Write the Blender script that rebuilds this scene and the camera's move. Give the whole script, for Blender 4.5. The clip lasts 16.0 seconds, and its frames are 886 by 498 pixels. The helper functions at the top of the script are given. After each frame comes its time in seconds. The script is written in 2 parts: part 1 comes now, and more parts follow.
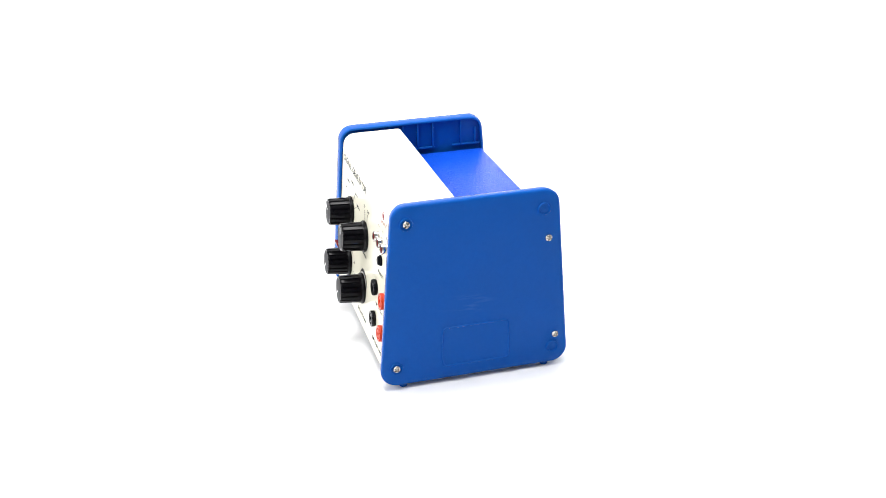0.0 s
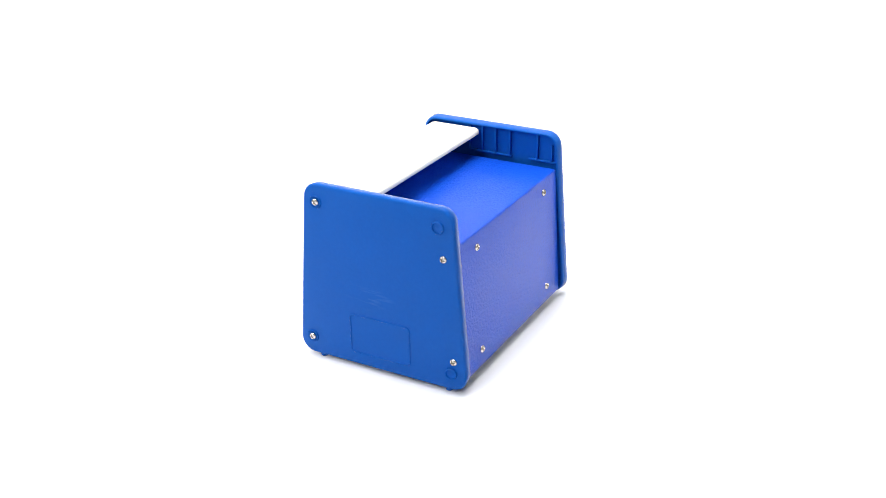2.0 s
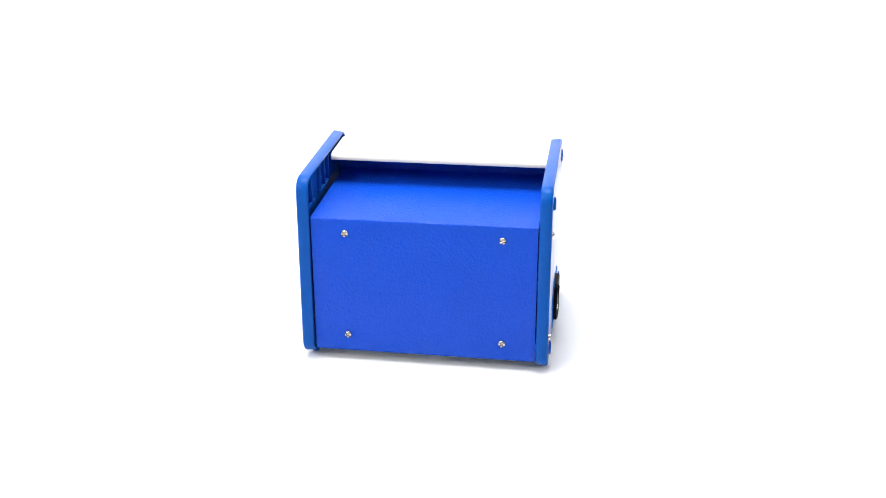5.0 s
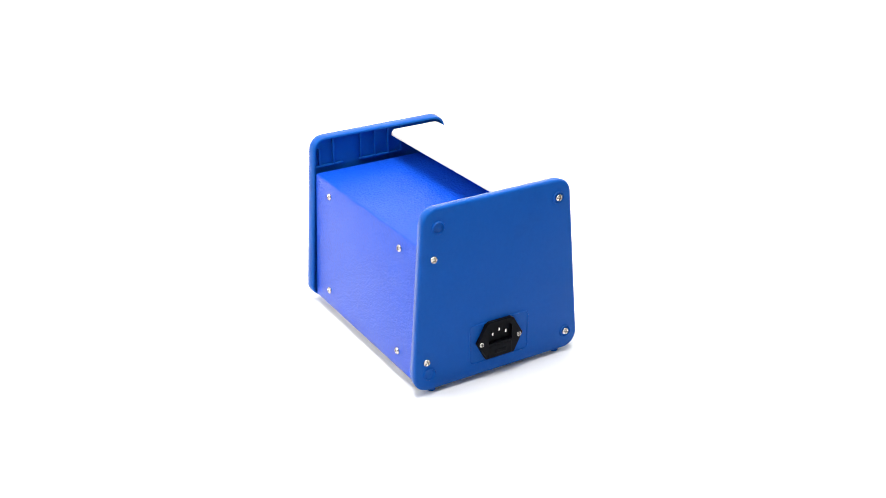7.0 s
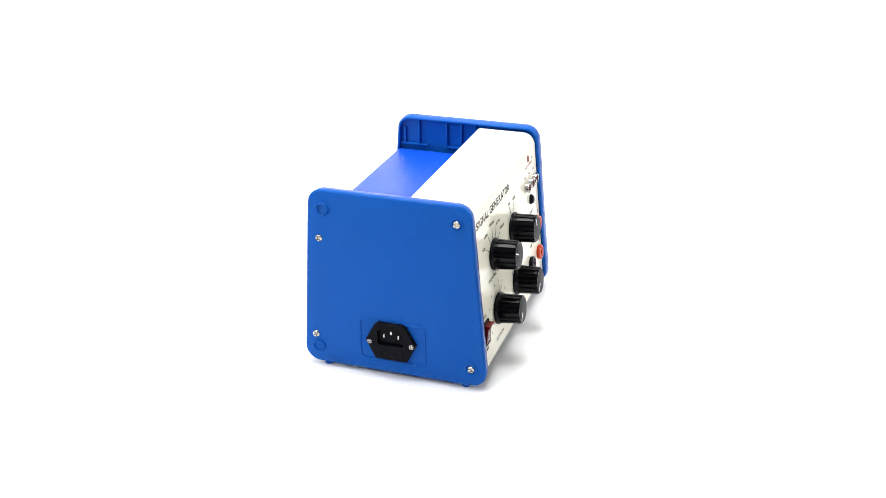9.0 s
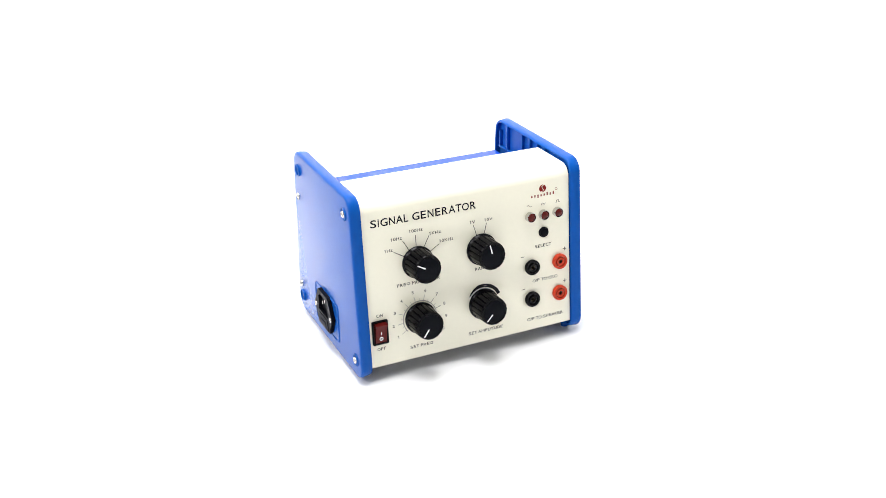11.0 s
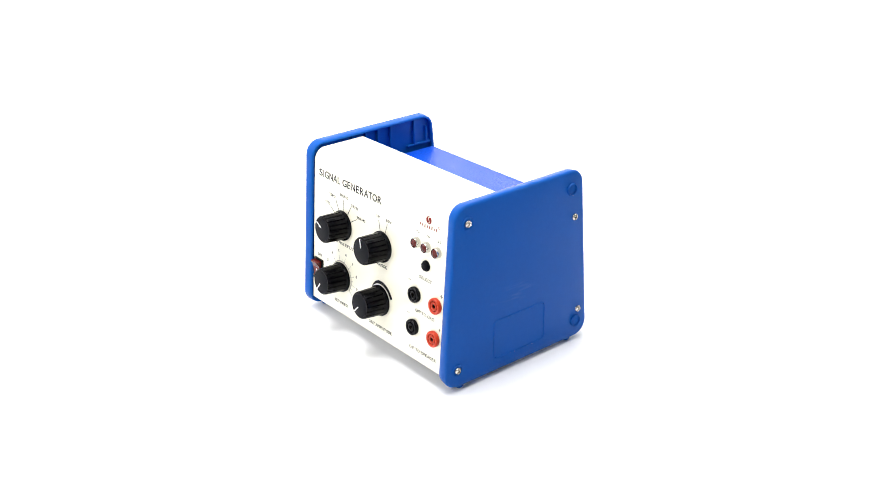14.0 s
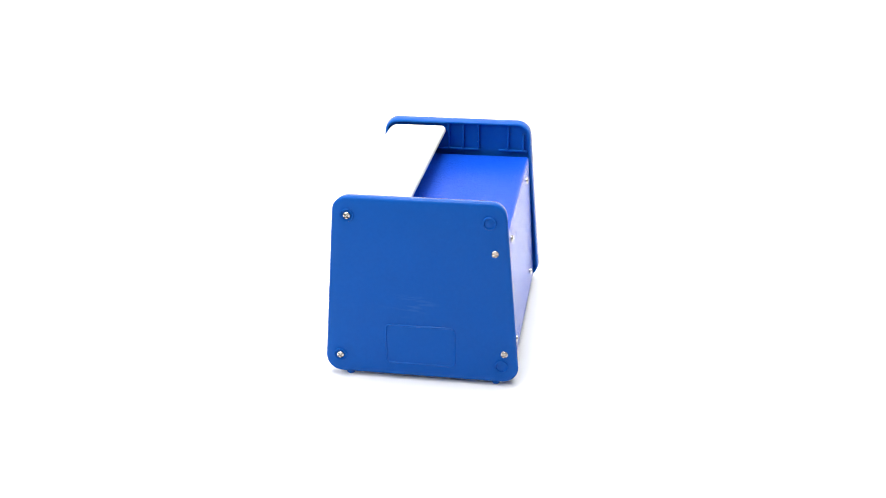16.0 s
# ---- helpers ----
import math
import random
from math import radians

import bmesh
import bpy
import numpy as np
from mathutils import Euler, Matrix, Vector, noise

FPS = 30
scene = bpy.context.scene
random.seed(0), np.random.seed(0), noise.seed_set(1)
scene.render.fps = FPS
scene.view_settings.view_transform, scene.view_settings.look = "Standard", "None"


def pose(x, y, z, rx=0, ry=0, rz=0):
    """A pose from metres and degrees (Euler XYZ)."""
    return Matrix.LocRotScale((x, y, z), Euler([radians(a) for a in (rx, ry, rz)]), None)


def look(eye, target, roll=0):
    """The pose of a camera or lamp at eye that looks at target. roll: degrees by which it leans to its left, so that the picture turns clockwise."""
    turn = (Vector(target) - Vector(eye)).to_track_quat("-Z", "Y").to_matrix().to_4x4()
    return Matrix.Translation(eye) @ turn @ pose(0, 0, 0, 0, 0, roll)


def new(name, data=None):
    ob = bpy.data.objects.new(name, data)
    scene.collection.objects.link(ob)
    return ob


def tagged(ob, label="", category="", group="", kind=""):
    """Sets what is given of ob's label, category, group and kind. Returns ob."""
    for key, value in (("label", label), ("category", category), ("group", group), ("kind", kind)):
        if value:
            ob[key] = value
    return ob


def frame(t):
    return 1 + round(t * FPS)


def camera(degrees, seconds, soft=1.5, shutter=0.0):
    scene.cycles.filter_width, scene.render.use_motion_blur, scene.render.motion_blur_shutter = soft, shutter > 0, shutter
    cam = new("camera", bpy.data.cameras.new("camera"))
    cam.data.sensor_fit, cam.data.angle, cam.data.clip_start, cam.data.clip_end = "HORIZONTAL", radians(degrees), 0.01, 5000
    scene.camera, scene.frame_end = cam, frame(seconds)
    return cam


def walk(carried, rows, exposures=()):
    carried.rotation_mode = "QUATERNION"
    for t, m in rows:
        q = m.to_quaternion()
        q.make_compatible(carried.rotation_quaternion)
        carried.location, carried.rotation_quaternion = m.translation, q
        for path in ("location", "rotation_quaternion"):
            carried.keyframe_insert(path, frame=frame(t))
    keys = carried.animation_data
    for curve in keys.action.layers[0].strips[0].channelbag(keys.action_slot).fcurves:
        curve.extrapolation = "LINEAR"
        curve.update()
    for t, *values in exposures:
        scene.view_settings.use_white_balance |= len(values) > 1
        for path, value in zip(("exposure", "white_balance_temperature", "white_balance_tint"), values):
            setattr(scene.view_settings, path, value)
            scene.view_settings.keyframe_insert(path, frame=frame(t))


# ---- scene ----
# The camera stands still; the instrument turns before it.
cam = camera(44.015, 16.0, soft=0.65)
EYE = (0.0, -0.9674, 0.5215)
DOWN, SIDE = radians(24.584), radians(0.317)
AHEAD = Vector((math.cos(DOWN) * math.sin(SIDE), math.cos(DOWN) * math.cos(SIDE), -math.sin(DOWN)))
STAND = look(EYE, Vector(EYE) + AHEAD, -0.789)
walk(cam, [(0.0, STAND), (16.0, STAND)])

# ---- light ----
world = bpy.data.worlds.new("world")
scene.world = world
world.use_nodes = True
world.node_tree.nodes["Background"].inputs[0].default_value = (1, 1, 1, 1)
world.node_tree.nodes["Background"].inputs[1].default_value = 0.17


def softbox(name, eye, target, sx, sy, watts, colour=(1, 1, 1)):
    lamp = bpy.data.lights.new(name, "AREA")
    lamp.shape, lamp.size, lamp.size_y, lamp.energy, lamp.color = "RECTANGLE", sx, sy, watts, colour
    ob = new(name, lamp)
    ob.matrix_world = look(eye, target)
    return ob


softbox("softbox_top", (-0.08, -0.04, 1.6), (0, 0, 0.1), 0.8, 0.65, 31.0)
softbox("softbox_front", (-1.0, -1.0, 1.35), (0, 0, 0.1), 0.6, 0.5, 13.0)
softbox("background_light", (-1.15, 0.0, 1.1), (-0.2, 0.42, 0.55), 0.4, 0.7, 2.0).data.spread = radians(64)
softbox("background_light", (1.15, 0.0, 1.1), (0.2, 0.42, 0.55), 0.4, 0.7, 2.0).data.spread = radians(64)


# ---- materials ----
def material(name, colour, rough=0.4, metal=0.0, vary=0.06, grain=0.0, grain_scale=900.0, stain=0.0, spec=0.5, sheen=0.0, scuff=0.0, depth=0.0006):
    """A plastic, paint or metal: soft patches, fine grain and a faint bump."""
    m = bpy.data.materials.new(name)
    m.use_nodes = True
    nt = m.node_tree
    b = nt.nodes["Principled BSDF"]
    b.inputs["Metallic"].default_value = metal
    b.inputs["Specular IOR Level"].default_value = spec
    co = nt.nodes.new("ShaderNodeTexCoord")
    if sheen:
        # glossier at a slant
        lw = nt.nodes.new("ShaderNodeLayerWeight")
        lw.inputs["Blend"].default_value = 0.5
        slant = nt.nodes.new("ShaderNodeMapRange")
        slant.inputs["From Min"].default_value, slant.inputs["From Max"].default_value = 0.55, 0.95
        slant.inputs["To Min"].default_value, slant.inputs["To Max"].default_value = spec, sheen
        nt.links.new(lw.outputs["Facing"], slant.inputs["Value"])
        nt.links.new(slant.outputs["Result"], b.inputs["Specular IOR Level"])

    def noise_node(scale, detail=4.0, roughness=0.55):
        n = nt.nodes.new("ShaderNodeTexNoise")
        n.inputs["Scale"].default_value, n.inputs["Detail"].default_value, n.inputs["Roughness"].default_value = scale, detail, roughness
        nt.links.new(co.outputs["Object"], n.inputs["Vector"])
        return n

    big, fine = noise_node(22.0), noise_node(260.0, 3.0)
    mix = nt.nodes.new("ShaderNodeMath")
    mix.operation = "ADD"
    nt.links.new(big.outputs["Fac"], mix.inputs[0])
    nt.links.new(fine.outputs["Fac"], mix.inputs[1])
    ramp = nt.nodes.new("ShaderNodeMapRange")
    ramp.inputs["From Min"].default_value, ramp.inputs["From Max"].default_value = 0.6, 1.4
    ramp.inputs["To Min"].default_value, ramp.inputs["To Max"].default_value = 1 - vary, 1 + vary
    nt.links.new(mix.outputs[0], ramp.inputs["Value"])
    tint = nt.nodes.new("ShaderNodeVectorMath")
    tint.operation = "SCALE"
    tint.inputs[0].default_value = colour[:3]
    nt.links.new(ramp.outputs["Result"], tint.inputs["Scale"])
    out = tint.outputs["Vector"]
    if stain:
        s = noise_node(9.0, 6.0, 0.7)
        r = nt.nodes.new("ShaderNodeMapRange")
        r.inputs["From Min"].default_value, r.inputs["From Max"].default_value = 0.58, 0.75
        r.inputs["To Min"].default_value, r.inputs["To Max"].default_value = 0.0, stain
        nt.links.new(s.outputs["Fac"], r.inputs["Value"])
        mx = nt.nodes.new("ShaderNodeMix")
        mx.data_type = "RGBA"
        nt.links.new(r.outputs["Result"], mx.inputs["Factor"])
        nt.links.new(out, mx.inputs["A"])
        mx.inputs["B"].default_value = (colour[0] * 0.55, colour[1] * 0.55, colour[2] * 0.55, 1)
        out = mx.outputs["Result"]
    if scuff:
        # pale rubbed streaks in one patch of the outer face
        place = nt.nodes.new("ShaderNodeMapping")
        place.inputs["Location"].default_value = (-0.1143 / 0.02, 0.006 / 0.030, -0.076 / 0.014)
        place.inputs["Scale"].default_value = (1 / 0.02, 1 / 0.030, 1 / 0.014)
        nt.links.new(co.outputs["Object"], place.inputs["Vector"])
        ball = nt.nodes.new("ShaderNodeTexGradient")
        ball.gradient_type = "SPHERICAL"
        nt.links.new(place.outputs["Vector"], ball.inputs["Vector"])
        slanted = nt.nodes.new("ShaderNodeMapping")
        slanted.inputs["Rotation"].default_value = (radians(14), 0, 0)
        slanted.inputs["Scale"].default_value = (90, 40, 260)
        nt.links.new(co.outputs["Object"], slanted.inputs["Vector"])
        streak = nt.nodes.new("ShaderNodeTexNoise")
        streak.inputs["Scale"].default_value, streak.inputs["Detail"].default_value = 1.0, 4.0
        nt.links.new(slanted.outputs["Vector"], streak.inputs["Vector"])
        edge = nt.nodes.new("ShaderNodeMapRange")
        edge.inputs["From Min"].default_value, edge.inputs["From Max"].default_value = 0.52, 0.75
        nt.links.new(streak.outputs["Fac"], edge.inputs["Value"])
        amount = nt.nodes.new("ShaderNodeMath")
        amount.operation = "MULTIPLY"
        nt.links.new(edge.outputs["Result"], amount.inputs[0])
        nt.links.new(ball.outputs["Fac"], amount.inputs[1])
        less = nt.nodes.new("ShaderNodeMath")
        less.operation = "MULTIPLY"
        less.inputs[1].default_value = scuff
        nt.links.new(amount.outputs[0], less.inputs[0])
        rub = nt.nodes.new("ShaderNodeMix")
        rub.data_type = "RGBA"
        nt.links.new(less.outputs[0], rub.inputs["Factor"])
        nt.links.new(out, rub.inputs["A"])
        rub.inputs["B"].default_value = (0.10, 0.24, 0.55, 1)
        out = rub.outputs["Result"]
    nt.links.new(out, b.inputs["Base Color"])
    rr = nt.nodes.new("ShaderNodeMapRange")
    rr.inputs["From Min"].default_value, rr.inputs["From Max"].default_value = 0.35, 0.65
    rr.inputs["To Min"].default_value, rr.inputs["To Max"].default_value = rough * 0.88, rough * 1.12
    nt.links.new(big.outputs["Fac"], rr.inputs["Value"])
    nt.links.new(rr.outputs["Result"], b.inputs["Roughness"])
    if grain:
        g = noise_node(grain_scale, 2.0)
        bump = nt.nodes.new("ShaderNodeBump")
        bump.inputs["Strength"].default_value, bump.inputs["Distance"].default_value = grain, depth
        nt.links.new(g.outputs["Fac"], bump.inputs["Height"])
        nt.links.new(bump.outputs["Normal"], b.inputs["Normal"])
    return m


PLATE = material("blue_moulded_plastic", (0.004, 0.078, 0.365), 0.24, spec=0.09, sheen=0.68, vary=0.05, grain=0.05, grain_scale=1500, stain=0.28, scuff=0.3)
COVER = material("blue_powder_coat", (0.005, 0.066, 0.53), 0.22, spec=0.17, sheen=0.8, vary=0.05, grain=1.0, grain_scale=400, depth=0.0010)
CREAM = material("cream_enamel", (0.86, 0.83, 0.68), 0.12, vary=0.015, grain=0.03, grain_scale=1200)
BLACK = material("black_plastic", (0.0025, 0.0025, 0.0035), 0.17, spec=0.11, vary=0.15, grain=0.03)
BLACK_MATT = material("black_matt_plastic", (0.003, 0.0035, 0.006), 0.42, spec=0.06, vary=0.15, grain=0.05)
RED = material("red_plastic", (0.52, 0.045, 0.016), 0.3, vary=0.05, spec=0.2)
LENS = material("dark_red_lens", (0.085, 0.005, 0.003), 0.1, vary=0.1, spec=0.35)
ROCKER = material("wine_red_translucent_plastic", (0.09, 0.006, 0.005), 0.2, vary=0.1, spec=0.15)
STEEL = material("bright_steel", (0.58, 0.56, 0.53), 0.12, metal=1.0, vary=0.08)
BRASS = material("tinned_contact", (0.07, 0.055, 0.04), 0.35, metal=1.0)
BASE = material("pale_sheet_metal", (0.72, 0.72, 0.70), 0.45, vary=0.04)
INK = material("black_ink", (0.012, 0.012, 0.014), 0.5, spec=0.1)
INK_GREY = material("grey_ink", (0.33, 0.32, 0.29), 0.5, spec=0.1)
INK_RED = material("dark_red_ink", (0.20, 0.018, 0.014), 0.5, spec=0.1)
WHITE_INK = material("white_ink", (0.85, 0.85, 0.85), 0.45)
PAPER = material("white_matt_board", (0.86, 0.86, 0.87), 0.6, vary=0.006, grain=0.02, grain_scale=300)
GREY = material("grey_unseen_surround", (0.3, 0.3, 0.3), 0.7, vary=0.02, grain=0.02, grain_scale=200)
WALL = material("white_wall_paint", (0.84, 0.84, 0.84), 0.7, vary=0.006, grain=0.02, grain_scale=200)


# ---- mesh helpers ----
def part(name, bm, mat, parent=None, label="", m=None, smooth=35):
    """Links a bmesh as one mesh object under a thing or a part, at the pose m in its parent's space."""
    bmesh.ops.recalc_face_normals(bm, faces=bm.faces)
    me = bpy.data.meshes.new(name)
    bm.to_mesh(me)
    bm.free()
    for one in mat if isinstance(mat, (list, tuple)) else [mat]:
        me.materials.append(one)
    if smooth:
        me.shade_smooth()
        me.set_sharp_from_angle(angle=radians(smooth))
    ob = new(name, me)
    if parent:
        ob.parent = parent
    if m is not None:
        ob.matrix_basis = m
    if label:
        tagged(ob, label)
    return ob


def shared(name, me, parent, m, label=""):
    ob = new(name, me)
    ob.parent, ob.matrix_basis = parent, m
    return tagged(ob, label) if label else ob


def box(bm, x0, x1, y0, y1, z0, z1, bevel=0.0, seg=2):
    r = bmesh.ops.create_cube(bm, size=1, matrix=Matrix.Translation(((x0 + x1) / 2, (y0 + y1) / 2, (z0 + z1) / 2)) @ Matrix.Diagonal((x1 - x0, y1 - y0, z1 - z0, 1)))
    if bevel:
        edges = list({e for v in r["verts"] for e in v.link_edges})
        bmesh.ops.bevel(bm, geom=edges, offset=bevel, segments=seg, affect="EDGES", profile=0.5)


def rounded(points, radii, n=8):
    """A closed polygon (counter-clockwise) with its corners rounded."""
    out, k = [], len(points)
    for i, p in enumerate(points):
        r = radii[i] if isinstance(radii, (list, tuple)) else radii
        p, a, b = Vector(p), Vector(points[i - 1]), Vector(points[(i + 1) % k])
        if r <= 0:
            out.append(p)
            continue
        u, v = (a - p).normalized(), (b - p).normalized()
        half = u.angle(v) / 2
        c = p + (u + v).normalized() * (r / math.sin(half))
        s, e = p + u * (r / math.tan(half)) - c, p + v * (r / math.tan(half)) - c
        a0, a1 = math.atan2(s.y, s.x), math.atan2(e.y, e.x)
        d = (a1 - a0 + math.pi) % (2 * math.pi) - math.pi
        out += [c + Vector((math.cos(a0 + d * j / n), math.sin(a0 + d * j / n))) * r for j in range(n + 1)]
    return out


def inset(points, d):
    """A convex counter-clockwise polygon with its sides moved inwards by d."""
    out, k = [], len(points)
    for i, p in enumerate(points):
        p, a, b = Vector(p), Vector(points[i - 1]), Vector(points[(i + 1) % k])
        u, v = (p - a).normalized(), (b - p).normalized()
        n1, n2 = Vector((-u.y, u.x)), Vector((-v.y, v.x))
        out.append(p + (n1 + n2) * (d / (1 + n1.dot(n2))))
    return out


def loft(bm, loops, cap_start=True, cap_end=True):
    """Joins loops of equal length, each a list of 3D points, by quads."""
    rows = [[bm.verts.new(p) for p in loop] for loop in loops]
    n = len(rows[0])
    for a, b in zip(rows, rows[1:]):
        for i in range(n):
            bm.faces.new((a[i], a[(i + 1) % n], b[(i + 1) % n], b[i]))
    if cap_start:
        bm.faces.new(rows[0][::-1])
    if cap_end:
        bm.faces.new(rows[-1])
    return rows


def lathe(bm, profile, n=32, at=(0, 0), shape=None, cap_start=True, cap_end=True):
    """Turns a profile of (radius, height) about Z; shape(angle, radius, height) may change the radius."""
    loops = []
    for r, z in profile:
        loop = []
        for i in range(n):
            a = 2 * math.pi * i / n
            q = shape(a, r, z) if shape else r
            loop.append((at[0] + q * math.cos(a), at[1] + q * math.sin(a), z))
        loops.append(loop)
    loft(bm, loops, cap_start, cap_end)


def slab(bm, outline, z0, z1, edge=0.0):
    """A flat shape with thickness in Z, its upper rim eased."""
    pts = [Vector(p) for p in outline]
    loops = [[(p.x, p.y, z0) for p in pts], [(p.x, p.y, z1 - edge) for p in pts]]
    if edge:
        c = sum(pts, Vector((0, 0))) / len(pts)
        small = [p + (c - p).normalized() * edge for p in pts]
        loops.append([(p.x, p.y, z1) for p in small])
    loft(bm, loops)


def prism(bm, profile, x0, x1):
    """Extrudes a closed (y, z) profile along x."""
    loft(bm, [[(x0, p[0], p[1]) for p in profile], [(x1, p[0], p[1]) for p in profile]])


def stroke(bm, a, b, width, height=0.00012):
    """A printed line from a to b."""
    a, b = Vector(a), Vector(b)
    u = (b - a).normalized()
    n = Vector((-u.y, u.x)) * width / 2
    slab(bm, [a - n, b - n, b + n, a + n], 0, height)


def ring_band(bm, r0, r1, a0, a1, n=40, height=0.00012):
    """A flat arc; r0 and r1 are functions of 0..1 along it."""
    rows = []
    for i in range(n + 1):
        s = i / n
        a = radians(a0 + (a1 - a0) * s)
        rows.append([bm.verts.new((r * math.cos(a), r * math.sin(a), z)) for r, z in ((r0(s), 0), (r1(s), 0), (r1(s), height), (r0(s), height))])
    for p, q in zip(rows, rows[1:]):
        for i in range(4):
            bm.faces.new((p[i], p[(i + 1) % 4], q[(i + 1) % 4], q[i]))
    bm.faces.new(rows[0])
    bm.faces.new(rows[-1][::-1])


ADVANCE = dict(A=667, C=722, D=722, E=667, F=611, G=778, H=722, I=278, K=667, L=556, M=833, N=722, O=778, P=667, Q=778, R=722, S=667, T=611, U=722, V=667, z=500)
BEARING = dict(A=5, V=5, T=22, I=92, L=75, C=48, D=75, E=82, F=82, G=45, H=78, K=78, M=74, N=76, O=42, P=78, Q=42, R=80, S=46, U=78, z=30)


def glyph(letter, bold):
    """The built-in font's outline of a letter as a mesh, with its bounds."""
    cu = bpy.data.curves.new("lettering", "FONT")
    cu.body, cu.size, cu.extrude, cu.offset, cu.resolution_u = letter, 1.0, 0.01, bold, 3
    tmp = bpy.data.objects.new("lettering", cu)
    scene.collection.objects.link(tmp)
    bpy.context.view_layer.update()
    me = bpy.data.meshes.new_from_object(tmp.evaluated_get(bpy.context.evaluated_depsgraph_get()))
    bpy.data.objects.remove(tmp)
    xs, ys = [v.co.x for v in me.vertices], [v.co.y for v in me.vertices]
    return me, min(xs), max(xs), min(ys), max(ys)


def lettering(body, width, height, mat, parent, m, label="", bold=0.0):
    """A line of printing, centred on its pose, of the given width and letter height, spaced like a plain grotesque."""
    bm = bmesh.new()
    pen, spans = 0.0, []
    for letter in body:
        wide = ADVANCE.get(letter, 278 if letter in " /" else 556)
        side = BEARING.get(letter, 0 if letter == "/" else 45)
        if letter == "1":
            spans.append((letter, pen + 240, pen + 350))
        elif letter != " ":
            spans.append((letter, pen + side, pen + wide - side))
        pen += wide
    left, right = spans[0][1], spans[-1][2]
    k = width / (right - left)
    for letter, a, b in spans:
        me, x0, x1, y0, y1 = glyph(letter, bold)
        tall = height * (0.74 if letter == "z" else 1.0)
        a, b = (a - left) * k - width / 2, (b - left) * k - width / 2
        me.transform(Matrix.Translation((a, -height / 2, 0.00008)) @ Matrix.Diagonal(((b - a) / (x1 - x0), tall / (y1 - y0), 0.008, 1)) @ Matrix.Translation((-x0, -y0, 0)))
        bm.from_mesh(me)
        bpy.data.meshes.remove(me)
        if letter == "1":
            stroke(bm, (a + 0.1 * (b - a), height * 0.44), (a - 130 * k, height * 0.22), height * 0.12, 0.00016)
    return part("lettering", bm, mat, parent, label, m, 0)


# ---- the white set ----
BACK = 0.43


def slab_box(name, x0, x1, y0, y1, z0, z1, mat, label, category):
    bm = bmesh.new()
    box(bm, x0, x1, y0, y1, z0, z1)
    return tagged(part(name, bm, mat, smooth=0), label, category, kind="structure")


slab_box("floor", -1.5, 1.5, -2.0, BACK, -0.03, 0, PAPER, "smooth white photo table top under the instrument", "table top")
slab_box("wall_north", -1.5, 1.5, BACK, BACK + 0.05, -0.03, 2.0, WALL, "plain white wall behind the table", "wall")
# south, east and ceiling are added out of view, grey to cut bounced light
slab_box("wall_south", -1.5, 1.5, -2.05, -2.0, -0.03, 2.0, GREY, "unseen grey wall added to hold down bounced light", "wall")
slab_box("wall_west", -1.55, -1.5, -2.05, BACK + 0.05, -0.03, 2.0, WALL, "plain white wall", "wall")
slab_box("wall_east", 1.5, 1.55, -2.05, BACK + 0.05, -0.03, 2.0, GREY, "unseen grey wall added to hold down bounced light", "wall")
slab_box("ceiling", -1.55, 1.55, -2.05, BACK + 0.05, 2.0, 2.05, GREY, "unseen grey ceiling added to hold down bounced light", "ceiling")

# ---- the signal generator ----
generator = new("signal_generator")
generator.empty_display_size = 0.05
tagged(generator, "blue and cream bench signal generator with black knobs on white table", "signal generator")

HALF = 0.1143    # outer faces of the side plates
INNER = 0.1034   # their inner rims
OUTLINE = [(-0.0858, 0.0040), (0.0920, 0.0040), (0.0786, 0.1760), (-0.0706, 0.1760)]
CORNER = 0.0145

SLOPE, FOOT = 0.0846, -0.0818   # the front panel's lean
UP = Vector((0, SLOPE, 1)).normalized()
OUT = Vector((0, -1, SLOPE)).normalized()


def panel_y(z):
    return FOOT + SLOPE * z


def panel(x, z, off=0.0, turn=0.0):
    """A pose on the front panel: its Z points out of the panel, its Y up along it."""
    x, z = 0.9974 * x + 0.00055, z + 0.0002 - 0.003 * x   # the printing sits a little askew
    m = Matrix(((1, 0, 0, x), (0, UP.y, OUT.y, panel_y(z)), (0, UP.z, OUT.z, z), (0, 0, 0, 1)))
    return m @ Matrix.Translation((0, 0, off)) @ Matrix.Rotation(radians(turn), 4, "Z")


def on_plate(side, y, z, off=0.0, turn=0.0):
    """A pose in a plate's own space on its outer face: Z points out, Y up."""
    return Matrix(((0, 0, side, side * (HALF + off)), (side, 0, 0, y), (0, 1, 0, z), (0, 0, 0, 1))) @ Matrix.Rotation(radians(turn), 4, "Z")


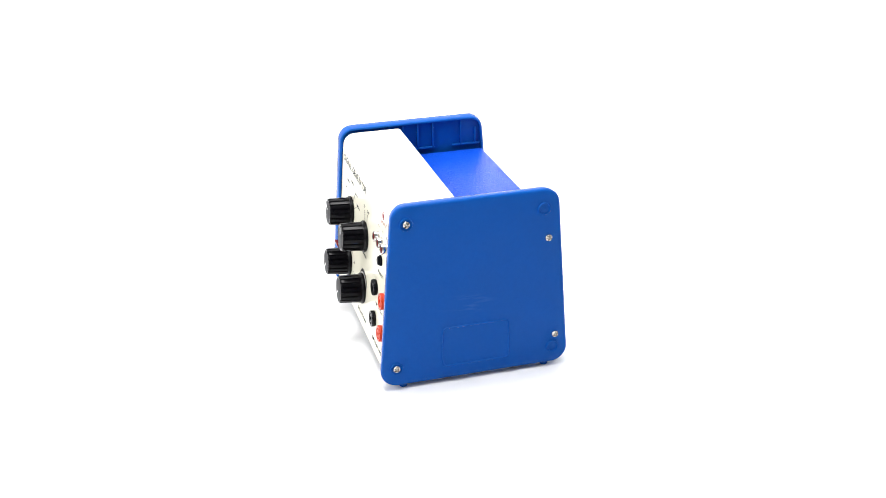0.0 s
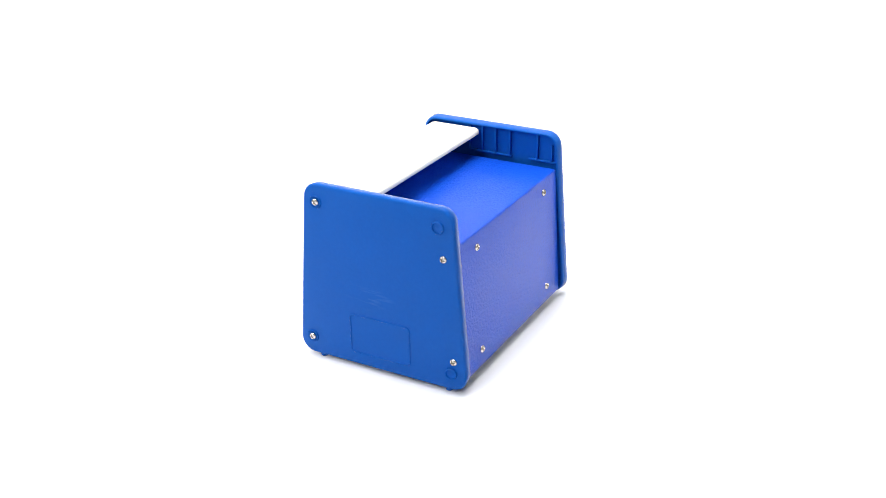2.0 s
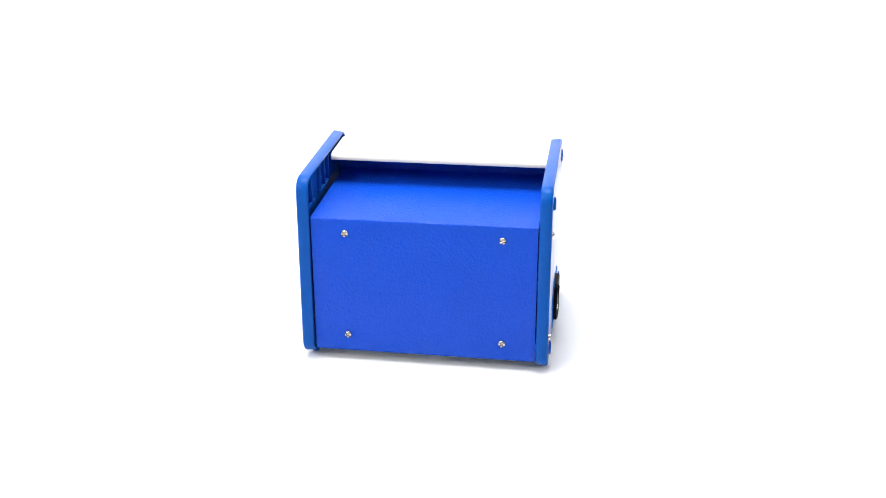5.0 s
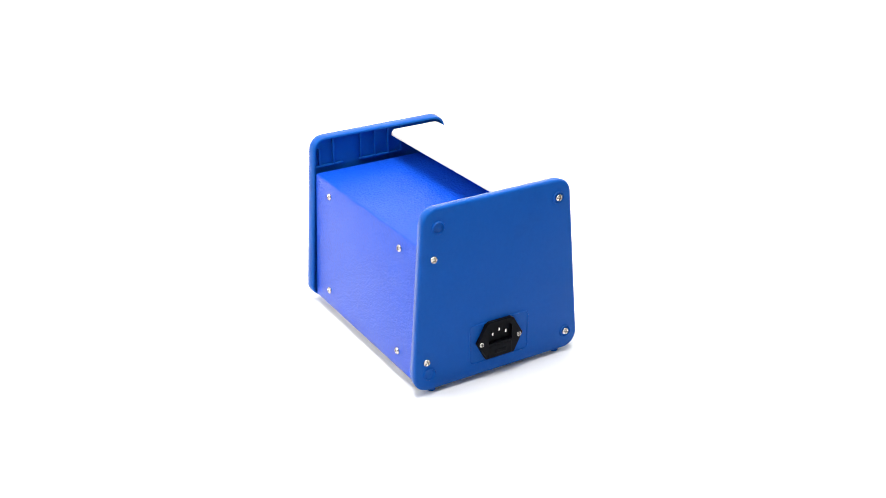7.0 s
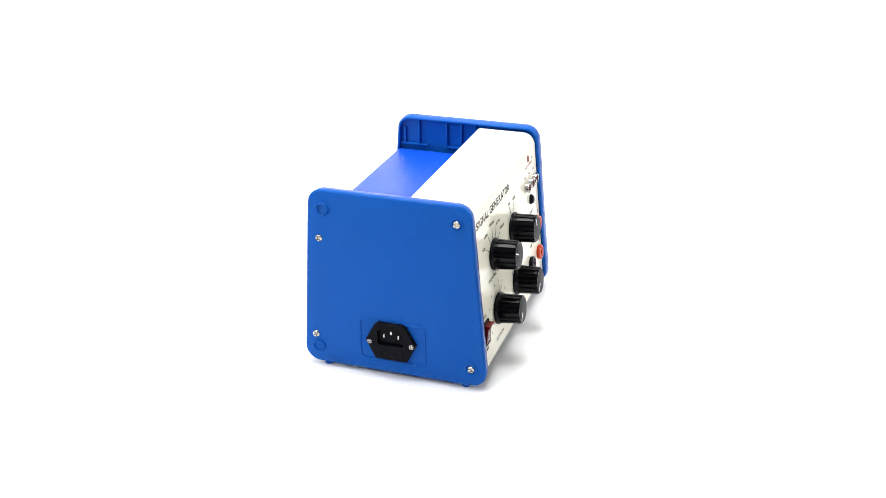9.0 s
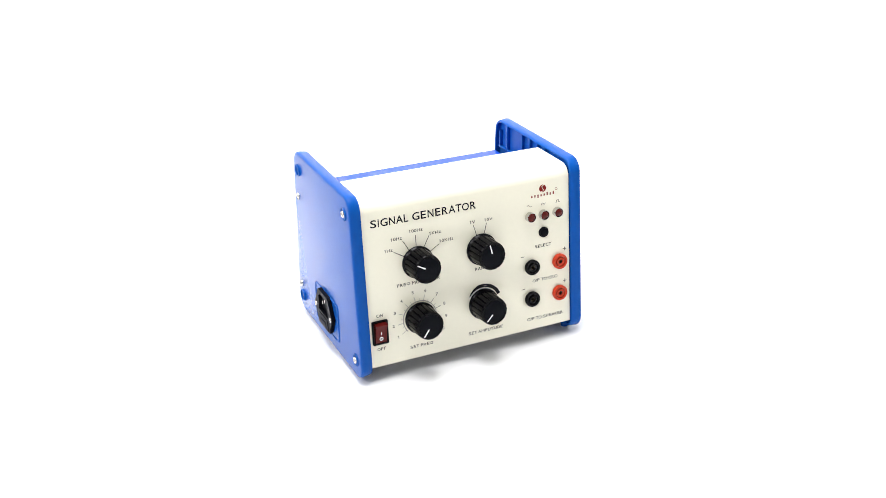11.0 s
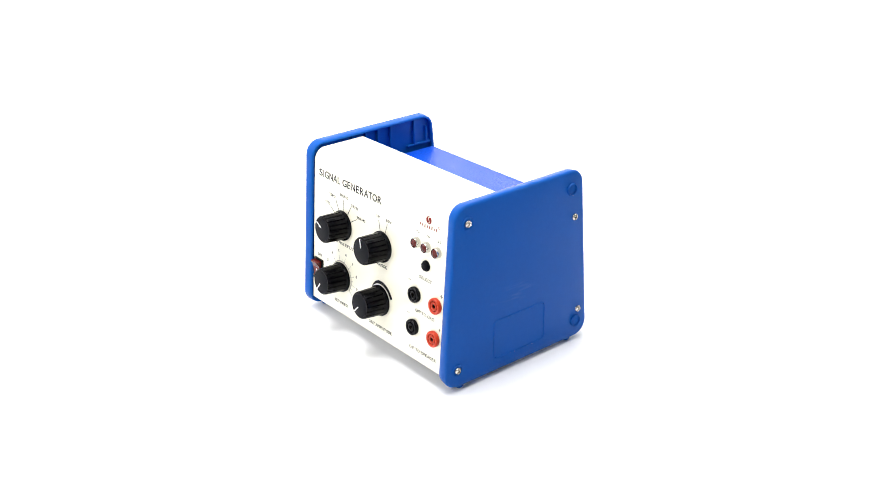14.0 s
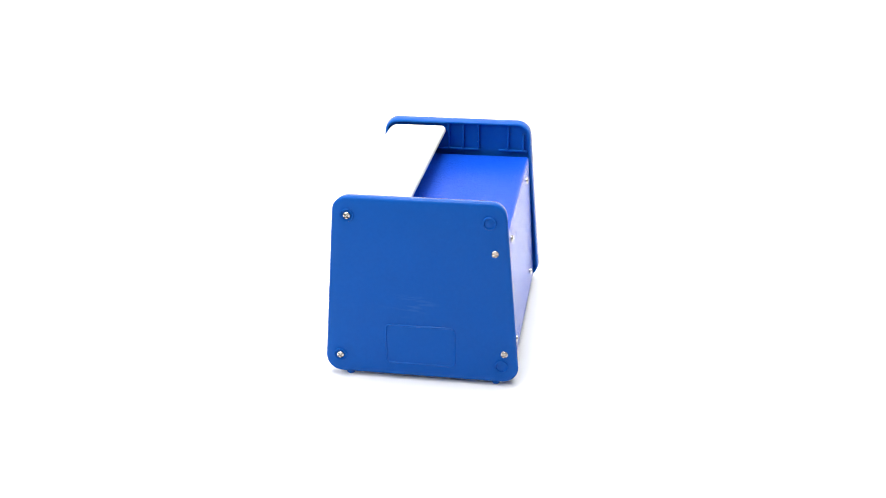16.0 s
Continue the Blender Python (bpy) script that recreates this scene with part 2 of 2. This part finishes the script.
# screws: a domed head with a cross recess
def screw_mesh(name, radius, high):
    bm = bmesh.new()
    n, rings = 32, [(1.0, 0.0), (1.0, 0.30), (0.95, 0.55), (0.80, 0.82), (0.62, 0.94), (0.45, 0.98), (0.28, 1.0), (0.12, 1.0)]
    loops = []
    for q, h in rings:
        loop = []
        for i in range(n):
            a = 2 * math.pi * i / n
            z = h * high
            off = abs((a + math.pi / 4) % (math.pi / 2) - math.pi / 4) * q * radius
            if q < 0.66 and off < 0.17 * radius:
                z -= high * 0.75
            loop.append((q * radius * math.cos(a), q * radius * math.sin(a), z))
        loops.append(loop)
    loft(bm, loops)
    bmesh.ops.recalc_face_normals(bm, faces=bm.faces)
    me = bpy.data.meshes.new(name)
    bm.to_mesh(me)
    bm.free()
    me.materials.append(STEEL)
    me.shade_smooth()
    me.set_sharp_from_angle(angle=radians(40))
    return me


SCREW = screw_mesh("screw", 0.0034, 0.0021)
SMALL_SCREW = screw_mesh("small_screw", 0.0024, 0.0014)


def side_plate(side):
    """A moulded end plate: eased outer edge, raised rim and ribs on the inside."""
    bm = bmesh.new()

    def loop(d, x):
        pts = rounded(inset(OUTLINE, d), max(CORNER - d, 0.004), 10)
        return [(side * x, p.x, p.y) for p in pts]

    # the edge is drafted: the plate narrows a little towards the inside
    loops = [loop(0.0026, HALF), loop(0.0013, HALF - 0.0003), loop(0.0005, HALF - 0.0010), loop(0.0, HALF - 0.0022), loop(0.0010, INNER + 0.0012),
             loop(0.0014, INNER + 0.0004), loop(0.0021, INNER), loop(0.0031, INNER), loop(0.0036, INNER + 0.0005), loop(0.0038, 0.1084)]
    loft(bm, loops)
    ob = part("side_plate", bm, PLATE, generator, "blue moulded plastic end plate with scuff marks")
    # ribs and ledges inside, above the cover
    def rib(y0, y1, z0, z1, name="rib"):
        bm = bmesh.new()
        xa, xb = sorted((side * 0.1086, side * 0.1052))
        box(bm, xa, xb, y0, y1, z0, z1, 0.0005, 2)
        part(name, bm, PLATE, ob)
    for y in (-0.0200, -0.0051, 0.0101, 0.0259, 0.0561):
        rib(y - 0.0010, y + 0.0010, 0.1440, 0.1722)
    rib(0.0707, 0.0727, 0.1440, 0.1627)
    rib(-0.0210, 0.0282, 0.1442, 0.1462, "ledge")
    rib(0.0468, 0.0765, 0.1442, 0.1462, "ledge")
    # screws with their collars
    for y, z, collar in ((-0.0583, 0.1592, True), (-0.0707, 0.0218, True), (0.0696, 0.1303, False), (0.0784, 0.0331, False)):
        if collar:
            bm = bmesh.new()
            lathe(bm, [(0.0062, -0.0005), (0.0061, 0.0006), (0.0057, 0.0013), (0.0050, 0.0013), (0.0043, 0.0003), (0.0036, 0.0002)], 36)
            part("collar", bm, PLATE, ob, m=on_plate(side, y, z))
        shared("screw", SCREW, ob, on_plate(side, y, z, 0.0003 if collar else 0.0, random.uniform(0, 90)), "bright steel cross-head screw")
    for y, z in ((0.0648, 0.1585), (0.0760, 0.0209)):
        bm = bmesh.new()
        lathe(bm, [(0.0061, -0.0005), (0.0060, 0.0012), (0.0055, 0.0019), (0.0049, 0.0019), (0.0043, 0.0005), (0.0022, 0.0003), (0.0008, 0.0009)], 36)
        part("boss", bm, PLATE, ob, m=on_plate(side, y, z))
    # the shallow raised field low on the plate
    bm = bmesh.new()
    f = [(-0.0316, -0.0198), (0.0316, -0.0198), (0.0316, 0.0198), (-0.0316, 0.0198)]
    def g(d, z):
        return [(p.x, p.y, z) for p in rounded(inset(f, d), max(0.0045 - d, 0.001), 6)]
    loft(bm, [g(-0.0004, -0.0004), g(0, 0.0005), g(0.0004, 0.0009), g(0.0009, 0.0009), g(0.0015, 0.0001), g(0.0019, 0.0001)])
    part("raised_field", bm, PLATE, ob, m=on_plate(side, 0.0031, 0.0362))
    # feet under the plate
    for y in (-0.0636, 0.0706):
        bm = bmesh.new()
        lathe(bm, [(0.0032, 0.0), (0.0038, 0.0008), (0.0041, 0.0075)], 20)
        part("foot", bm, PLATE, ob, m=Matrix.Translation((side * 0.1075, y, 0.0)))
    return ob


plate_west, plate_east = side_plate(-1), side_plate(1)


# blue cover behind and below
def cover():
    p = [(-0.0700, 0.0240), (0.0800, 0.0240), (0.0844, 0.0100), (0.0855, 0.0100), (0.0780, 0.1402), (-0.0520, 0.1402), (-0.0526, 0.1496), (-0.0550, 0.1516), (-0.0550, 0.1640), (-0.0600, 0.1640)]
    pts = rounded(p, [0, 0, 0, 0.0006, 0.0022, 0.001, 0.002, 0.001, 0, 0], 5)
    bm = bmesh.new()
    prism(bm, [(q.x, q.y) for q in pts], -0.1022, 0.1022)
    # tabs that close the step against the end plates
    for x0, x1 in ((-0.1082, -0.1000), (0.1000, 0.1082)):
        box(bm, x0, x1, -0.0570, -0.0545, 0.1320, 0.1636)
    ob = part("cover", bm, COVER, generator, "blue textured powder-coated sheet cover", smooth=50)
    lean = math.atan2(0.0856 - 0.0780, 0.1402 - 0.0085)
    for x, z in ((0.0712, 0.1262), (0.0714, 0.0263), (-0.0714, 0.1266), (-0.0720, 0.0265)):
        y = 0.0780 + (0.1402 - z) * math.tan(lean)
        m = Matrix.Translation((x, y, z)) @ Matrix.Rotation(math.pi, 4, "Z") @ Matrix.Rotation(math.pi / 2 - lean, 4, "X") @ Matrix.Rotation(random.uniform(0, 1.5), 4, "Z")
        shared("screw", SCREW, ob, m, "bright steel cross-head screw")
    return ob


cover()
# unseen underside, kept pale so it bounces light into the shade below
bm = bmesh.new()
box(bm, -0.1010, 0.1010, -0.0720, 0.0800, 0.0206, 0.0224, 0.0004, 1)
part("base_plate", bm, BASE, generator, "unseen pale grey underside that lightens the shade beneath")


# cream front sheet, folded over the top
def front_sheet():
    top, lip = 0.1702, 0.1638
    y_top = FOOT + SLOPE * top
    y_low = FOOT + SLOPE * 0.0148
    t = 0.0018
    p = [(y_low, 0.0148), (y_low + t, 0.0148), (y_top + t * 0.95, top - t), (-0.0076 - t, top - t), (-0.0075 - t, lip), (-0.0075, lip), (-0.0075, top), (y_top, top)]
    pts = rounded(p, [0.0006, 0, 0.0102, 0.0028, 0, 0.0006, 0.0045, 0.012], 8)
    bm = bmesh.new()
    prism(bm, [(q.x, q.y) for q in pts], -0.1030, 0.1030)
    return part("front_sheet", bm, CREAM, generator, "cream enamelled front sheet folded over the top", smooth=50)


sheet = front_sheet()


# knobs
def knob(x, z, angle):
    bm = bmesh.new()
    tall = 0.0237

    def flute(a, r, h):
        k = (a / (2 * math.pi) * 18) % 1.0
        dip = 0.00095 if 0.36 < k < 0.64 else 0.0
        return r - dip if 0.0037 < h < tall - 0.0004 else r

    lathe(bm, [(0.0146, 0.0002), (0.0149, 0.0006), (0.0149, 0.0022), (0.0143, 0.0030), (0.0138, 0.0036), (0.0138, 0.0041), (0.0136, 0.0060), (0.0131, tall - 0.0016),
               (0.0127, tall - 0.0006), (0.0120, tall), (0.0112, tall), (0.0109, tall - 0.0003)], 108, shape=flute)
    ob = part("knob", bm, BLACK, generator, "black fluted plastic knob with a white pointer line", panel(x, z), 30)
    bm = bmesh.new()
    lathe(bm, [(0.0107, tall - 0.0006), (0.0107, tall - 0.0001), (0.0102, tall)], 48)
    part("cap", bm, BLACK_MATT, ob, "dull black cap")
    bm = bmesh.new()
    lathe(bm, [(0.0012, -0.0008), (0.0012, 0.0001), (0.0009, 0.0001), (0.0008, -0.0006)], 16)
    part("grub_screw", bm, BLACK_MATT, ob, m=Matrix.Rotation(radians(angle + 126), 4, "Z") @ Matrix.Translation((0.0137, 0, 0.0062)) @ Matrix.Rotation(math.pi / 2, 4, "Y"))
    bm = bmesh.new()
    stroke(bm, (0.0030, 0), (0.0114, 0), 0.0010, 0.0002)
    part("pointer", bm, WHITE_INK, ob, "white pointer line", Matrix.Rotation(radians(angle), 4, "Z") @ Matrix.Translation((0, 0, tall)), 0)
    return ob


knob(-0.0537, 0.1069, 150)
knob(0.0098, 0.1066, 103)
knob(-0.0543, 0.0534, 234)
knob(0.0097, 0.0531, 226)


# printed dials
def mark(x, z, a, r0, r1, width, mat=INK, name="dial_line"):
    bm = bmesh.new()
    stroke(bm, (r0, 0), (r1, 0), width)
    part(name, bm, mat, generator, m=panel(x, z, 0, a), smooth=0)


for a, r1 in ((148, 0.0255), (119.5, 0.0257), (90.5, 0.0254), (60.7, 0.0259), (30.3, 0.0256)):
    mark(-0.0538, 0.1066, a, 0.0145, r1, 0.00055)
for a in (105.3, 75):
    mark(0.0097, 0.1062, a, 0.0135, 0.0253, 0.00055)
for i in range(10):
    a = 213.4 - 27.65 * i
    mark(-0.0543, 0.0530, a, 0.0168, 0.0220, 0.00035, INK if i > 5 else INK_GREY)
    lettering(str(i + 1), 0.0042 if i == 9 else (0.0004 if i == 0 else 0.0020), 0.0029, INK, generator,
              panel(-0.0543 + 0.0262 * math.cos(radians(a)), 0.0530 + 0.0262 * math.sin(radians(a))))
    if i < 9:
        mark(-0.0543, 0.0530, a - 13.83, 0.0168, 0.0190, 0.0003, INK_GREY)
bm = bmesh.new()
ring_band(bm, lambda s: 0.0160, lambda s: 0.0168, -40, 220, 64)
part("dial_ring", bm, INK_GREY, generator, "thin grey printed ring", panel(-0.0543, 0.0530), 0)
bm = bmesh.new()
ring_band(bm, lambda s: 0.0162, lambda s: 0.0164 + 0.0031 * min(1.0, 2.8 * s) ** 0.8, 146, 22, 48)
part("dial_wedge", bm, INK, generator, "black printed crescent that widens clockwise", panel(0.0097, 0.0528), 0)
bm = bmesh.new()
ring_band(bm, lambda s: 0.0150, lambda s: 0.0162 - 0.0008 * s, 152, 20, 48)
part("dial_arc", bm, WHITE_INK, generator, "white printed arc", panel(0.0097, 0.0528), 0)
# faint marks inside the crescent, too small to read
for i, w in enumerate((0.0005, 0.0009, 0.0006)):
    bm = bmesh.new()
    stroke(bm, (-0.0002, 0), (0.0002, 0), w)
    part("dial_speck", bm, INK_GREY, generator, m=panel(0.0097, 0.0528, 0.00014, 84 - 4.0 * i) @ Matrix.Translation((0.0179, 0, 0)), smooth=0)

# wording
for body, x0, x1, base, high, bold in (
        ("SIGNAL GENERATOR", -0.0955, 0.0061, 0.1457, 0.0071, 0.010),
        ("1Hz", -0.0837, -0.0766, 0.1209, 0.0028, 0), ("10Hz", -0.0770, -0.0671, 0.1303, 0.0028, 0), ("100Hz", -0.0594, -0.0470, 0.1348, 0.0028, 0),
        ("1KHz", -0.0401, -0.0294, 0.1294, 0.0028, 0), ("10KHz", -0.0307, -0.0175, 0.1207, 0.0028, 0),
        ("1V", 0.0001, 0.0050, 0.1321, 0.0028, 0), ("10V", 0.0148, 0.0224, 0.1320, 0.0028, 0),
        ("FREQ MULTIPLIER", -0.0746, -0.0325, 0.0865, 0.0029, 0), ("RANGE", 0.0030, 0.0181, 0.0866, 0.0029, 0),
        ("SET FREQ", -0.0655, -0.0430, 0.0246, 0.0029, 0), ("SET AMPLITUDE", -0.0063, 0.0293, 0.0243, 0.0029, 0),
        ("ON", -0.0962, -0.0900, 0.0622, 0.0028, 0), ("OFF", -0.0975, -0.0892, 0.0300, 0.0028, 0),
        ("SELECT", 0.0659, 0.0833, 0.0962, 0.0029, 0), ("O/P TO CRO", 0.0626, 0.0895, 0.0625, 0.0030, 0), ("O/P TO SPEAKER", 0.0560, 0.0948, 0.0242, 0.0030, 0)):
    lettering(body, x1 - x0, high, INK, generator, panel((x0 + x1) / 2, base + high / 2), bold=bold)
for z in (0.0899, 0.0576):
    bm = bmesh.new()
    stroke(bm, (-0.0017, 0), (0.0017, 0), 0.0005)
    part("minus_sign", bm, INK, generator, m=panel(0.0524, z), smooth=0)
    bm = bmesh.new()
    stroke(bm, (-0.0018, 0), (0.0018, 0), 0.0005)
    stroke(bm, (0, -0.0018), (0, 0.0018), 0.0005, 0.00015)
    part("plus_sign", bm, INK, generator, m=panel(0.0977, z), smooth=0)


def waves():
    """The three wave signs over the lamps."""
    def line(pts, x):
        bm = bmesh.new()
        for a, b in zip(pts, pts[1:]):
            stroke(bm, a, b, 0.0004)
        part("wave_sign", bm, INK, generator, m=panel(x, 0.1381), smooth=0)
    line([(-0.0025 + 0.005 * i / 12, 0.0009 * math.sin(2 * math.pi * i / 12)) for i in range(13)], 0.0608)
    line([(-0.0022, -0.0006), (-0.0010, 0.0008), (0.0010, -0.0008), (0.0022, 0.0006)], 0.0756)
    line([(-0.0022, -0.0010), (-0.0010, -0.0010), (-0.0010, 0.0011), (0.0010, 0.0011), (0.0010, -0.0010), (0.0022, -0.0010)], 0.0908)


waves()

# maker's mark: a disc split by a winding gap, a row of bars and a small ring
def maker_mark():
    n, r = 20, 0.0036
    for k in (0, 1):
        pts = []
        for i in range(n + 1):                       # the outer half circle
            a = radians(100 + 150 * i / n)
            pts.append(Vector((r * math.cos(a), r * math.sin(a))))
        for i in range(n + 1):                       # back along the winding gap
            f = i / n
            pts.append(Vector((-0.0004 + 0.0013 * math.sin(2 * math.pi * f), -r * 0.86 + 1.72 * r * f)))
        if k:
            pts = [-p for p in pts]
        bm = bmesh.new()
        slab(bm, pts, 0, 0.00012)
        part("maker_mark", bm, INK_RED, generator, "dark red half of a round maker's mark", panel(0.0751, 0.1529, 0, -20), 0)
    for i in range(8):
        bm = bmesh.new()
        tall = 0.0031 if i in (5, 7) else 0.0022
        low = -0.0021 if i == 2 else -0.0012
        slab(bm, [(-0.0006, low), (0.0006, low), (0.0006, tall - 0.0012), (-0.0006, tall - 0.0012)], 0, 0.00012)
        part("maker_bar", bm, INK_RED, generator, m=panel(0.0637 + 0.00322 * i, 0.1467), smooth=0)
    bm = bmesh.new()
    ring_band(bm, lambda s: 0.0010, lambda s: 0.0013, 0, 358, 20)
    part("maker_ring", bm, INK_RED, generator, m=panel(0.0894, 0.1502), smooth=0)


maker_mark()


# lamps, push button, sockets, switch
def indicator(x, z):
    bm = bmesh.new()
    lathe(bm, [(0.0047, 0.0), (0.0047, 0.0040), (0.0045, 0.0045), (0.0042, 0.0045), (0.0040, 0.0040), (0.0040, 0.0020)], 36)
    ob = part("indicator_lamp", bm, STEEL, generator, "small indicator lamp in a bright bezel, unlit", panel(x, z), 40)
    bm = bmesh.new()
    lathe(bm, [(0.0039, 0.0021), (0.0039, 0.0034), (0.0035, 0.0043), (0.0025, 0.0051), (0.0011, 0.0055)], 28)
    part("lens", bm, LENS, ob, "dark red domed lens")


for x in (0.0608, 0.0750, 0.0897):
    indicator(x, 0.1280)

bm = bmesh.new()
lathe(bm, [(0.0050, 0.0), (0.0050, 0.0012), (0.0046, 0.0017), (0.0042, 0.0017), (0.0041, 0.0028), (0.0034, 0.0034), (0.0018, 0.0036)], 32)
part("push_button", bm, BLACK_MATT, generator, "small round black push button", panel(0.0750, 0.1107))


def socket(x, z, mat, label):
    bm = bmesh.new()
    lathe(bm, [(0.0073, 0.0), (0.0075, 0.0010), (0.0075, 0.0030), (0.0071, 0.0037), (0.0056, 0.0038), (0.0050, 0.0034), (0.0050, 0.0012), (0.0040, 0.0012),
               (0.0040, 0.0034), (0.0037, 0.0036), (0.0025, 0.0036), (0.0022, 0.0033), (0.0022, 0.0006)], 40)
    ob = part("banana_socket", bm, mat, generator, label, panel(x, z), 35)
    bm = bmesh.new()
    lathe(bm, [(0.0021, 0.0004), (0.0021, 0.0026), (0.0016, 0.0026), (0.0015, 0.0006)], 20)
    part("contact", bm, BRASS, ob)


for x, z, mat, label in ((0.0617, 0.0786, BLACK, "black banana socket"), (0.0914, 0.0788, RED, "red banana socket"),
                         (0.0611, 0.0467, BLACK, "black banana socket"), (0.0910, 0.0470, RED, "red banana socket")):
    socket(x, z, mat, label)


def rocker_switch(x, z):
    bm = bmesh.new()
    def g(w, h, up, r=0.0012):
        return [(p.x, p.y, up) for p in rounded([(-w, -h), (w, -h), (w, h), (-w, h)], r, 4)]
    loft(bm, [g(0.0077, 0.0116, 0), g(0.0077, 0.0116, 0.0012), g(0.0072, 0.0111, 0.0018), g(0.0060, 0.0100, 0.0018), g(0.0057, 0.0097, 0.0012), g(0.0057, 0.0097, 0.0002)])
    ob = part("rocker_switch", bm, BLACK, generator, "black rocker switch with a red rocker, set to off", panel(x, z))
    bm = bmesh.new()
    prof = [(-0.0095, 0.0003), (0.0095, 0.0003), (0.0095, 0.0062), (0.0089, 0.0068), (0.0080, 0.0066), (0.0056, 0.0046), (0.0020, 0.0036), (-0.0088, 0.0020), (-0.0095, 0.0014)]
    prism(bm, prof, -0.0054, 0.0054)
    part("rocker", bm, ROCKER, ob, "dark red rocker", smooth=30)
    bm = bmesh.new()
    slab(bm, [(-0.0003, -0.0013), (0.0003, -0.0013), (0.0003, 0.0013), (-0.0003, 0.0013)], 0, 0.00012)
    part("on_sign", bm, WHITE_INK, ob, m=Matrix.Translation((0, 0.0001, 0.00325)) @ Matrix.Rotation(math.atan2(0.0016, 0.0108), 4, "X"), smooth=0)
    bm = bmesh.new()
    ring_band(bm, lambda s: 0.0012, lambda s: 0.0018, 0, 358, 24)
    part("off_sign", bm, WHITE_INK, ob, m=Matrix.Translation((0, -0.0052, 0.0026)) @ Matrix.Rotation(math.atan2(0.0016, 0.0108), 4, "X"), smooth=0)


rocker_switch(-0.0938, 0.0477)


# mains inlet in the plate on the switch's side
def mains_inlet():
    bm = bmesh.new()
    outer = [(-0.0242, 0.0010), (-0.0146, 0.0180), (-0.0120, 0.0198), (0.0120, 0.0198), (0.0146, 0.0180), (0.0242, 0.0010), (0.0150, -0.0168), (-0.0150, -0.0168)]
    inner = [(-0.0124, 0.0040), (-0.0124, 0.0118), (-0.0084, 0.0152), (0.0084, 0.0152), (0.0124, 0.0118), (0.0124, 0.0040), (0.0124, -0.0022), (-0.0124, -0.0022)]
    outer, inner = outer[::-1], inner[::-1]
    small = [Vector(p) * 0.975 for p in outer]
    loft(bm, [[(p[0], p[1], 0.0) for p in outer], [(p[0], p[1], 0.0030) for p in outer], [(p.x, p.y, 0.0036) for p in small],
              [(p[0], p[1], 0.0036) for p in inner], [(p[0], p[1], -0.0040) for p in inner]])
    ob = part("mains_inlet", bm, BLACK_MATT, generator, "black mains inlet with a fuse drawer", on_plate(-1, 0.0040, 0.0364, 0.0004), 25)
    bm = bmesh.new()
    box(bm, -0.0122, 0.0122, -0.0160, -0.0042, 0.0030, 0.0042, 0.0004, 1)
    box(bm, -0.0060, 0.0060, -0.0125, -0.0085, 0.0038, 0.0046, 0.0004, 1)
    part("fuse_drawer", bm, BLACK_MATT, ob)
    for x, y in ((-0.0070, 0.0062), (0.0, 0.0098), (0.0070, 0.0062)):
        bm = bmesh.new()
        box(bm, x - 0.0008, x + 0.0008, y - 0.0017, y + 0.0017, -0.0040, 0.0018, 0.0003, 1)
        part("pin", bm, STEEL, ob, "bright contact pin")
    for x in (-0.020, 0.020):
        shared("screw", SMALL_SCREW, ob, Matrix.Translation((x, 0.0, 0.0033)), "small bright steel screw")


mains_inlet()


def motions():
    """The instrument turns once in about fifteen seconds, clockwise from above."""
    turns = [(0.0, 285.36), (0.5, 272.48), (1.0, 260.70), (1.5, 250.12), (2.0, 240.71), (2.5, 230.35), (3.0, 218.46), (3.5, 206.57), (4.0, 194.16), (4.2, 190.03),
             (5.25, 163.60), (6.3, 137.17), (6.5, 132.13), (7.0, 119.86), (7.5, 107.76), (8.0, 95.20), (8.5, 82.43), (9.0, 70.32), (9.2, 65.76),
             (10.25, 41.40), (11.3, 17.11), (11.5, 11.94), (12.0, -0.65), (12.5, -12.89), (13.0, -25.41), (13.5, -38.42), (14.0, -51.50), (14.5, -64.06),
             (15.0, -75.84), (15.5, -87.57), (16.0, -99.94)]
    walk(generator, [(t, pose(0, 0, 0, 0, 0, a)) for t, a in turns])


motions()
